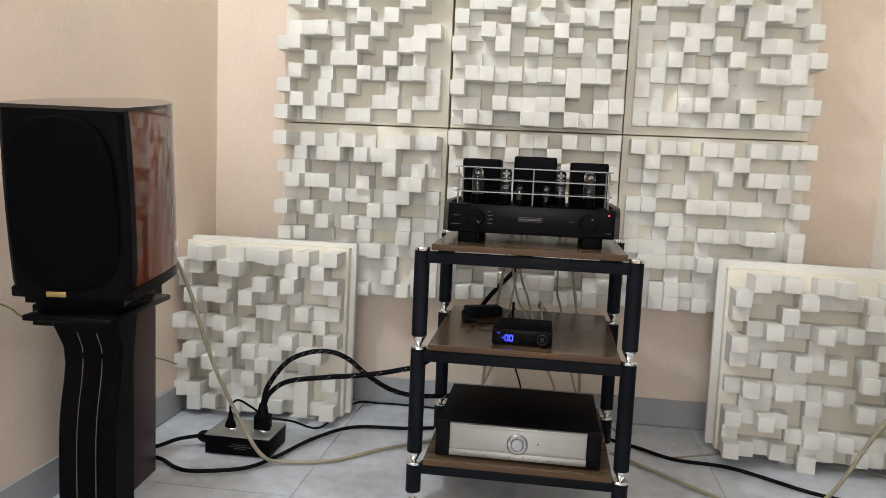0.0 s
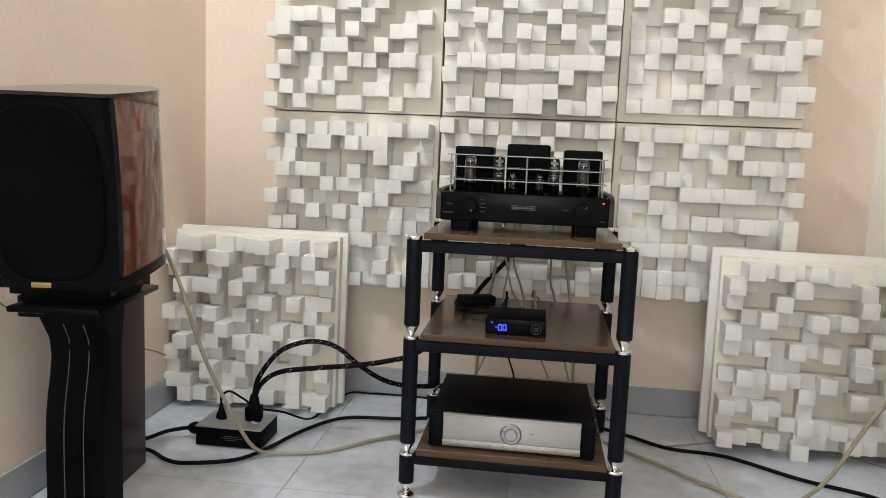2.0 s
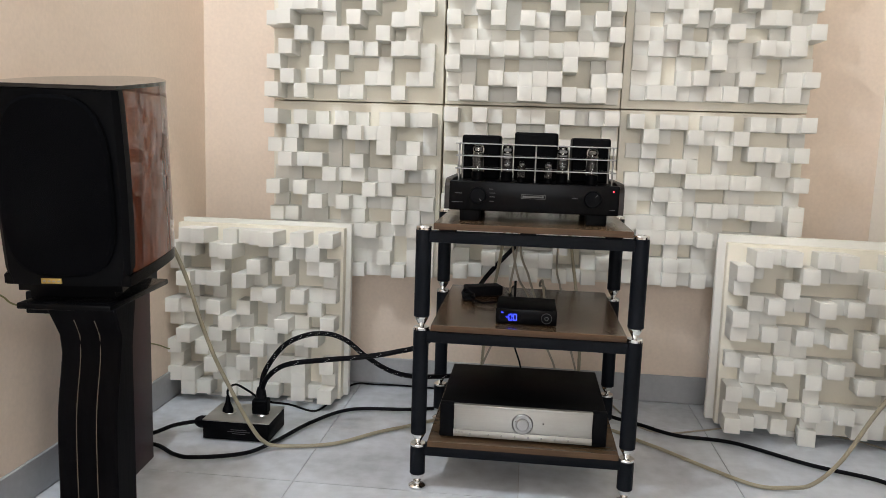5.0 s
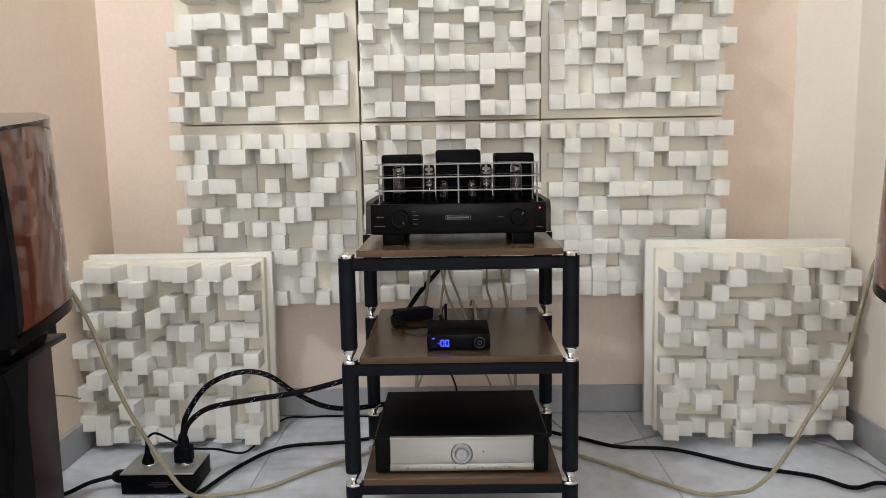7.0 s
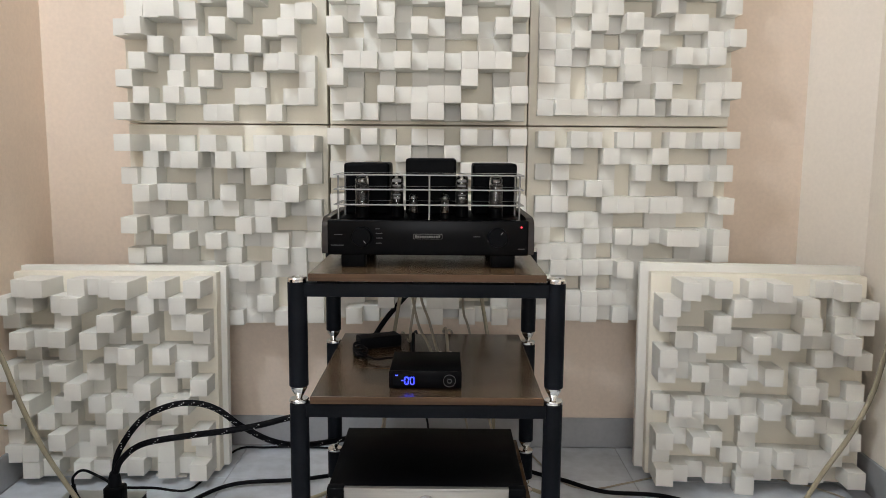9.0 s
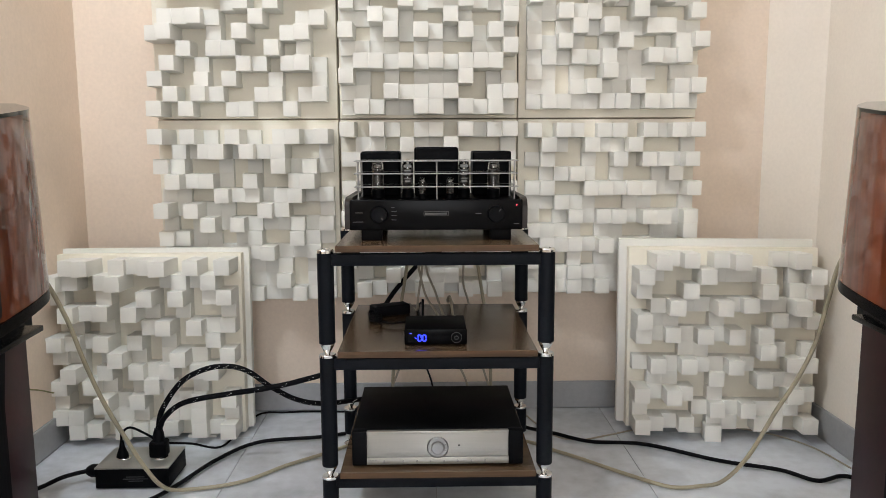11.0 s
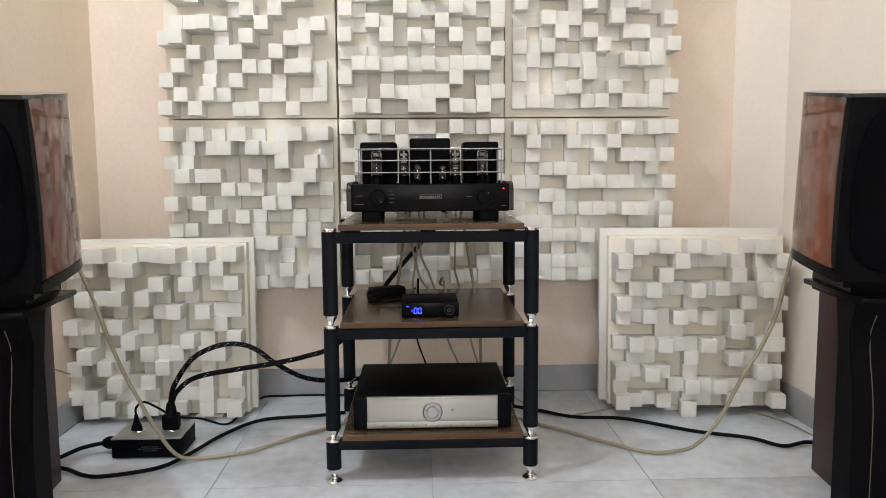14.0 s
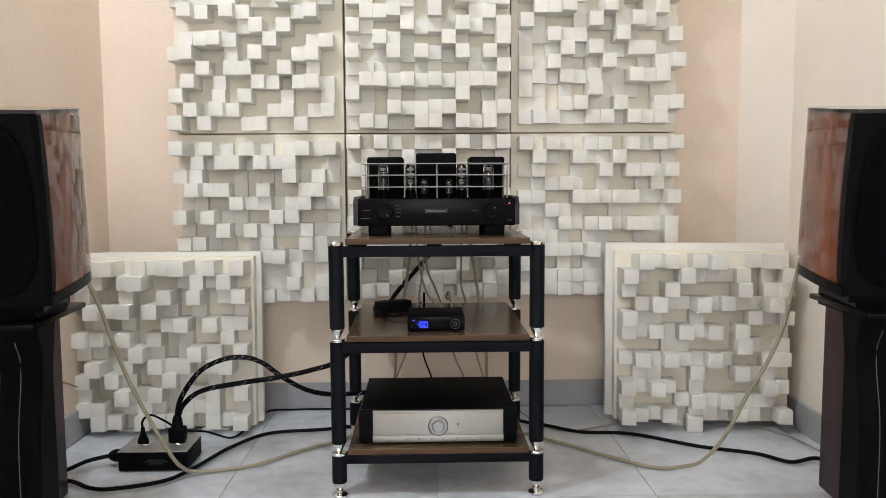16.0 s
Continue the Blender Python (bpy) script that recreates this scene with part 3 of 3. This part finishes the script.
def loudspeaker(m, side, label):
    sp = thing("loudspeaker", m, label, "loudspeaker", "pair of loudspeakers")
    H = 0.369
    part("cabinet", prism(cabinet_outline(1.0, -0.0005, 0.02), 0.022, H - 0.0005, bevel=0.002), MAHOGANY, sp, "glossy mahogany bowed cabinet sides")
    # front baffle with bowed edges
    bm = bmesh.new()
    rows = []
    for i in range(13):
        v = i / 12
        z = 0.002 + v * (H - 0.004)
        hw = 0.1145 + 0.0065 * math.sin(math.pi * (0.08 + 0.80 * v)) - 0.007 * max(0.0, 1 - v / 0.10) ** 2
        rows.append([bm.verts.new((x, y, z)) for x, y in ((-hw, 0.028), (-hw, 0.004), (-hw + 0.010, -0.005), (-hw * 0.4, -0.011), (hw * 0.4, -0.011), (hw - 0.010, -0.005), (hw, 0.004), (hw, 0.028))])
    for a, b in zip(rows, rows[1:]):
        for i in range(8):
            j = (i + 1) % 8
            bm.faces.new((a[i], a[j], b[j], b[i]))
    bm.faces.new(rows[0][::-1]), bm.faces.new(rows[-1])
    baffle = part("baffle", bm, SATIN, sp, "matt black front baffle")
    # raised grille with an egg-shaped outline
    bm = bmesh.new()
    out = []
    for i in range(48):
        a = 2 * math.pi * i / 48
        ca, sa = math.cos(a), math.sin(a)
        ex = 0.103 * math.copysign(abs(ca) ** 0.62, ca) * (1.0 - 0.06 * sa)
        ez = 0.168 * math.copysign(abs(sa) ** 0.62, sa)
        out.append((ex, 0.190 + ez))
    back = [bm.verts.new((x, -0.0105, z)) for x, z in out]
    mid = [bm.verts.new((x, -0.020, z)) for x, z in out]
    fr = [bm.verts.new((x * 0.95, -0.024, 0.190 + (z - 0.190) * 0.97)) for x, z in out]
    for p, q in ((back, mid), (mid, fr)):
        for i in range(48):
            j = (i + 1) % 48
            bm.faces.new((p[i], p[j], q[j], q[i]))
    bm.faces.new(fr), bm.faces.new(back[::-1])
    part("grille", bm, CLOTH, sp, "black cloth grille with rounded outline")
    part("top_plate", prism(cabinet_outline(1.0, 0.004, -0.012), H, H + 0.007, bevel=0.002), PLATE, sp, "mirror-black glass top plate")
    part("bottom_plate", prism(cabinet_outline(1.0, 0.001, -0.002), 0.0, 0.0215, bevel=0.002), GLOSS, sp, "black bottom plate")
    # wedge-shaped plinth that carries the tilted cabinet on the level stand plate
    foot = [(m @ Vector((x, y, 0))).z for x, y in ((0, 0.012), (0, 0.215))]
    zf, zb = [(0.5962 - z) / m.col[2][2] for z in foot]
    bm = bmesh.new()
    lo = [bm.verts.new(p) for p in ((-0.080, 0.012, zf), (0.080, 0.012, zf), (0.080, 0.215, zb), (-0.080, 0.215, zb))]
    hi = [bm.verts.new(p) for p in ((-0.098, 0.006, -0.0005), (0.098, 0.006, -0.0005), (0.098, 0.235, -0.0005), (-0.098, 0.235, -0.0005))]
    md = [bm.verts.new(p) for p in ((-0.098, 0.006, -0.014), (0.098, 0.006, -0.014), (0.098, 0.235, -0.014), (-0.098, 0.235, -0.014))]
    m2 = [bm.verts.new(p) for p in ((-0.080, 0.012, -0.016), (0.080, 0.012, -0.016), (0.080, 0.215, -0.016), (-0.080, 0.215, -0.016))]
    for p, q in ((lo, m2), (m2, md), (md, hi)):
        for k in range(4):
            bm.faces.new((p[k], p[(k + 1) % 4], q[(k + 1) % 4], q[k]))
    bm.faces.new(lo[::-1]), bm.faces.new(hi)
    part("plinth", bm, GLOSS, sp, "black stepped plinth", smooth=False)
    part("nameplate", box(-side * 0.026 - 0.019, -side * 0.026 + 0.019, -0.0135, -0.0100, 0.006, 0.0165, 0.0008), GOLD, baffle, "small brass nameplate")
    for x in (-0.0155, -0.0065, 0.0025, 0.0115):
        x -= side * 0.026
        part("nameplate_bar", box(x, x + 0.005, -0.0139, -0.0134, 0.0098, 0.0125), PRINT, baffle)
    return sp


def stand(m, side, inner, rear, label):
    """A speaker stand, its origin on the floor under the front pillar's middle; side: +1 has its inner side to +x."""
    st = thing("speaker_stand", m, label, "speaker stand", "pair of speaker stands")
    ztop = 0.596
    bm = bmesh.new()
    prof = []
    for i in range(17):
        z = (ztop - 0.012) * i / 16
        u = z / ztop
        back = 0.030 * math.exp(-((u - 0.82) / 0.16) ** 2) - 0.030 * max(0, u - 0.86) / 0.14
        prof.append((back, z))
    rows = []
    for b, z in prof:
        hw = 0.060 + 0.010 * max(0, z / ztop - 0.8) / 0.2
        rows.append([bm.verts.new(p) for p in ((-hw, b + 0.004, z), (-hw + 0.004, b, z), (hw - 0.004, b, z), (hw, b + 0.004, z), (hw, 0.085, z), (-hw, 0.085, z))])
    for a, b in zip(rows, rows[1:]):
        for i in range(6):
            j = (i + 1) % 6
            bm.faces.new((a[i], a[j], b[j], b[i]))
    bm.faces.new(rows[0][::-1]), bm.faces.new(rows[-1])
    pil = part("front_pillar", bm, PILLAR, st, "black-stained curved front pillar")
    for x in (-0.020, 0.020):
        part("inlay", tube([(x, b - 0.0006, z) for b, z in prof[:-1]], 0.0010, 6, steps=3), INLAY, pil, "thin pale inlaid line")
    x0, x1 = sorted((side * -(inner + 0.085), side * -inner))
    part("rear_column", box(x0, x1, rear - 0.28, rear, 0.0, 0.538, 0.003), MAROON, st, "dark maroon lacquered rear column")
    part("top_plate", box(-0.088, 0.088, -0.068, 0.212, ztop - 0.012, ztop, 0.003), GLOSS, st, "black top plate")
    x0, x1 = sorted((side * -0.16, side * -0.02))
    part("spine", box(x0, x1, 0.085, 0.42, 0.538, ztop - 0.012, 0.003), SATIN, st, "black bar joining pillar and column")
    return st


loudspeaker(pose(-0.866, 1.375, 0.622, 6.3, 0, 8), 1, "black-fronted loudspeaker with glossy mahogany sides and brass nameplate")
loudspeaker(pose(0.937, 1.406, 0.622, 6.3, 0, -8), -1, "black-fronted loudspeaker with mirror-gloss mahogany sides")
stand(pose(-0.854, 1.394, 0, 0, 0, 5), 1, 0.118, 0.608, "tall black and maroon speaker stand with inlaid lines")
stand(pose(0.942, 1.429, 0, 0, 0, -5), -1, 0.094, 0.545, "tall black and maroon speaker stand, curved front pillar")

# ---- power strip and cables ----
box_p = thing("power_strip", pose(-0.843, 2.137, 0, 0, 0, 0), "black mains distribution box with silver top on the floor", "power strip")
part("body", box(-0.102, 0.102, 0, 0.15, 0.004, 0.060, 0.002), SATIN, box_p)
part("lid", box(-0.103, 0.103, -0.001, 0.151, 0.060, 0.064, 0.001), ALU, box_p, "silver aluminium lid")
for i, (w, z) in enumerate(((0.05, 0.036), (0.07, 0.030), (0.04, 0.024))):
    part("print_mark", box(0.01 - w / 2, 0.01 + w / 2, -0.0006, 0.0005, z, z + 0.002), FAINT, box_p)
for x in (-0.045, 0.06):
    part("socket", cyl(0.02, 0.0635, 0.067, 0.001, 24, m=Matrix.Translation((x, 0.07, 0))), CHROME, box_p, "steel socket ring")


def cable(name, pts, r, mat, label, cat="cable", seg=10):
    return tagged(part(name, tube(pts, r, seg), mat), label, cat)


plug = thing("mains_plug", pose(-0.790, 2.212, 0.064), "chunky black mains plug standing in the power strip", "plug")
part("body", box(-0.024, 0.024, -0.020, 0.020, 0.003, 0.050, 0.006, 3), SATIN, plug)
part("pin_plate", cyl(0.019, -0.001, 0.004, 0.0005), CHROME, plug, "bright contact plate")
part("boot", lathe([(0, 0.049), (0.017, 0.049), (0.015, 0.070), (0.011, 0.085), (0, 0.085)]), RUBBER, plug)
plug2 = thing("mains_plug", pose(-0.896, 2.212, 0.064), "slim black plug with a thin lead in the power strip", "plug")
part("body", lathe([(0, 0.002), (0.017, 0.002), (0.016, 0.010), (0.008, 0.030), (0.005, 0.050), (0, 0.050)], 16), SATIN, plug2)
cable("thin_cable", [(-0.898, 2.215, 0.110), (-0.896, 2.215, 0.134), (-0.873, 2.221, 0.149), (-0.833, 2.230, 0.126), (-0.793, 2.250, 0.092), (-0.724, 2.290, 0.071), (-0.676, 2.403, 0.012), (-0.648, 2.509, 0.010), (-0.617, 2.707, 0.008), (-0.528, 2.726, 0.008), (-0.430, 2.735, 0.007), (-0.254, 2.726, 0.007)], 0.0035, RUBBER, "thin black mains lead trailing along the floor")
ROUTE_A = [(-0.792, 2.215, 0.144), (-0.776, 2.215, 0.205), (-0.720, 2.221, 0.283), (-0.650, 2.231, 0.318), (-0.585, 2.240, 0.322), (-0.532, 2.250, 0.301), (-0.476, 2.259, 0.255), (-0.402, 2.289, 0.203), (-0.323, 2.340, 0.174), (-0.205, 2.483, 0.141), (-0.106, 2.483, 0.151), (-0.055, 2.380, 0.176)]
ROUTE_B = [(-0.787, 2.210, 0.144), (-0.766, 2.205, 0.186), (-0.706, 2.199, 0.230), (-0.584, 2.199, 0.253), (-0.481, 2.198, 0.268), (-0.378, 2.217, 0.285), (-0.291, 2.259, 0.308), (-0.205, 2.464, 0.362), (-0.126, 2.610, 0.467), (-0.006, 2.589, 0.608), (0.074, 2.485, 0.731)]
a = cable("mains_cable", ROUTE_A, 0.0078, RUBBER, "thick braided black mains cable with white flecks")
b = cable("mains_cable", ROUTE_B, 0.0078, RUBBER, "thick black mains cable running into the rack")
fl = random.Random(4)
for mains, route, every in ((a, ROUTE_A, 3), (b, ROUTE_B, 6)):
    bm = bmesh.new()
    line = spline(route[:-2], 8)
    for i in range(8, len(line) - 1):
        d = (line[i + 1] - line[i]).normalized()
        up = d.cross(Vector((0, 1, 0))).normalized()
        if i % every == 0:
            for k in range(3):
                p = line[i] + d * 0.006 * k + Vector((0, -0.0070, 0)) + up * ((k - 1) * 0.0030 + fl.uniform(-0.0006, 0.0006))
                box(p.x - 0.0017, p.x + 0.0017, p.y - 0.0006, p.y + 0.0006, p.z - 0.0008, p.z + 0.0008, 0, 1, bm)
    flecks = part("braid_flecks", bm, SPECK, mains, "white woven flecks", smooth=False)
    flecks["kind"] = "stuff"
cable("power_cable", [(-1.169, 2.008, 0.012), (-1.060, 2.049, 0.012), (-0.968, 1.994, 0.012), (-0.903, 1.984, 0.012), (-0.779, 2.034, 0.012), (-0.721, 2.131, 0.012), (-0.655, 2.309, 0.012), (-0.555, 2.444, 0.012), (-0.350, 2.486, 0.012), (-0.187, 2.565, 0.017), (-0.105, 2.432, 0.153)], 0.0061, RUBBER, "thick black cable lying on the tiled floor")
cable("power_cable", [(-1.157, 2.081, 0.010), (-1.096, 2.123, 0.014), (-1.044, 2.159, 0.029), (-0.989, 2.194, 0.032), (-0.959, 2.205, 0.032)], 0.0061, RUBBER, "thick black cable feeding the power strip")
pc = tagged(part("connector", lathe([(0, 0), (0.011, 0), (0.016, 0.008), (0.019, 0.016), (0.019, 0.045), (0, 0.045)], 20, m=Matrix.Translation((-0.990, 2.190, 0.034)) @ Matrix.Rotation(math.pi / 2, 4, "Y")), RUBBER), "black inlet connector on the power strip", "connector")
cable("speaker_cable", [(-0.990, 1.790, 0.812), (-0.944, 1.842, 0.711), (-0.919, 1.901, 0.630), (-0.889, 1.930, 0.529), (-0.862, 1.939, 0.430), (-0.830, 1.958, 0.319), (-0.797, 1.997, 0.208), (-0.764, 2.036, 0.106), (-0.735, 2.071, 0.039), (-0.694, 2.108, 0.011), (-0.551, 2.158, 0.008), (-0.433, 2.275, 0.008), (-0.284, 2.404, 0.008), (-0.157, 2.564, 0.017), (-0.127, 2.609, 0.287), (-0.086, 2.568, 0.539), (-0.064, 2.434, 0.737)], 0.0056, CORD, "cream twin speaker cable drooping to the floor")
cable("speaker_cable", [(1.075, 1.788, 0.840), (1.030, 1.857, 0.768), (0.994, 1.914, 0.673), (0.976, 1.933, 0.565), (0.956, 1.941, 0.457), (0.921, 1.950, 0.362), (0.877, 1.968, 0.267), (0.829, 2.007, 0.131), (0.780, 2.046, 0.045), (0.734, 2.090, 0.011), (0.654, 2.095, 0.008), (0.557, 2.177, 0.008), (0.439, 2.299, 0.008), (0.342, 2.396, 0.008), (0.213, 2.564, 0.018), (0.192, 2.607, 0.287), (0.153, 2.567, 0.539), (0.114, 2.432, 0.737)], 0.0056, CORD, "cream twin speaker cable hanging from the speaker")
cable("power_cable", [(0.194, 2.431, 0.144), (0.252, 2.584, 0.038), (0.304, 2.547, 0.014), (0.396, 2.490, 0.012), (0.500, 2.416, 0.012), (0.667, 2.388, 0.012), (0.851, 2.258, 0.012), (1.003, 2.187, 0.012), (1.075, 2.113, 0.012), (1.166, 2.140, 0.012), (1.238, 2.090, 0.012)], 0.0061, RUBBER, "thick black cable lying on the tiled floor")
cable("thin_wire", [(0.313, 2.728, 0.006), (0.388, 2.505, 0.004), (0.469, 2.451, 0.004), (0.575, 2.488, 0.004), (0.731, 2.552, 0.004), (0.926, 2.571, 0.004), (1.026, 2.536, 0.004), (1.127, 2.464, 0.004), (1.195, 2.359, 0.004), (1.226, 2.210, 0.004)], 0.0028, GREYCORD, "thin grey wire lying along the floor")
cable("wall_wire", [(WEST + 0.012, 1.449, 0.608), (WEST + 0.008, 1.617, 0.538), (WEST + 0.006, 1.678, 0.500), (WEST + 0.006, 1.831, 0.445), (WEST + 0.006, 2.098, 0.314), (WEST + 0.006, 2.355, 0.220), (WEST + 0.008, 2.464, 0.174), (WEST + 0.02, 2.692, 0.100)], 0.0022, YELLOW, "thin yellow-green wire hanging along the wall", "wire")
# signal leads between the shelves
for pts, r, mat in (
    ([(-0.051, 2.340, 0.730), (-0.046, 2.361, 0.616), (-0.023, 2.309, 0.518), (0.003, 2.226, 0.489), (0.016, 2.154, 0.479)], 0.0035, GREYCORD),
    ([(-0.021, 2.339, 0.730), (-0.030, 2.350, 0.596), (-0.044, 2.340, 0.497), (-0.049, 2.381, 0.451), (-0.081, 2.547, 0.430), (-0.086, 2.572, 0.288), (-0.126, 2.555, 0.178), (-0.135, 2.411, 0.174)], 0.0035, GREYCORD),
    ([(-0.004, 2.339, 0.730), (-0.019, 2.350, 0.596), (0.007, 2.277, 0.529), (0.027, 2.174, 0.486), (0.034, 2.143, 0.481)], 0.0035, GREYCORD),
    ([(0.095, 2.339, 0.730), (0.095, 2.381, 0.615), (0.099, 2.485, 0.512), (0.118, 2.562, 0.439), (0.153, 2.571, 0.269), (0.178, 2.554, 0.179), (0.184, 2.411, 0.175)], 0.0035, GREYCORD),
    ([(0.055, 2.143, 0.481), (0.049, 2.236, 0.521), (0.044, 2.340, 0.487), (0.068, 2.546, 0.430), (0.073, 2.572, 0.268), (0.108, 2.555, 0.179), (0.114, 2.411, 0.175)], 0.0035, GREYCORD),
    ([(-0.032, 2.144, 0.475), (-0.044, 2.381, 0.451), (-0.036, 2.562, 0.429), (-0.036, 2.567, 0.273), (-0.006, 2.545, 0.179), (0.005, 2.411, 0.165)], 0.003, RUBBER),
):
    cable("signal_lead", pts, r, mat, "black lead between the rack shelves" if mat is RUBBER else "grey-beige signal lead behind the rack")

# ---- floor tiles ----
tb = box(-0.2988, 0.2988, -0.2988, 0.2988, -0.010, 0.0)
tile_mesh = mesh_of(tb, "tile", TILE)
for i in range(-3, 4):
    for j in range(-8, 4):
        cx, cy = 0.006 + 0.6 * i + 0.3, 1.913 + 0.6 * j + 0.3
        x0, x1, y0, y1 = max(cx - 0.2988, WEST + 0.011), min(cx + 0.2988, EAST - 0.011), max(cy - 0.2988, SOUTH), min(cy + 0.2988, NORTH - 0.011)
        if x1 - x0 < 0.02 or y1 - y0 < 0.02:
            continue
        whole = x1 - x0 > 0.59 and y1 - y0 > 0.59
        t = new("tile", tile_mesh if whole else mesh_of(box(x0 - cx, x1 - cx, y0 - cy, y1 - cy, -0.010, 0), "tile", TILE))
        t.parent = floor
        t.location = (cx, cy, 0)
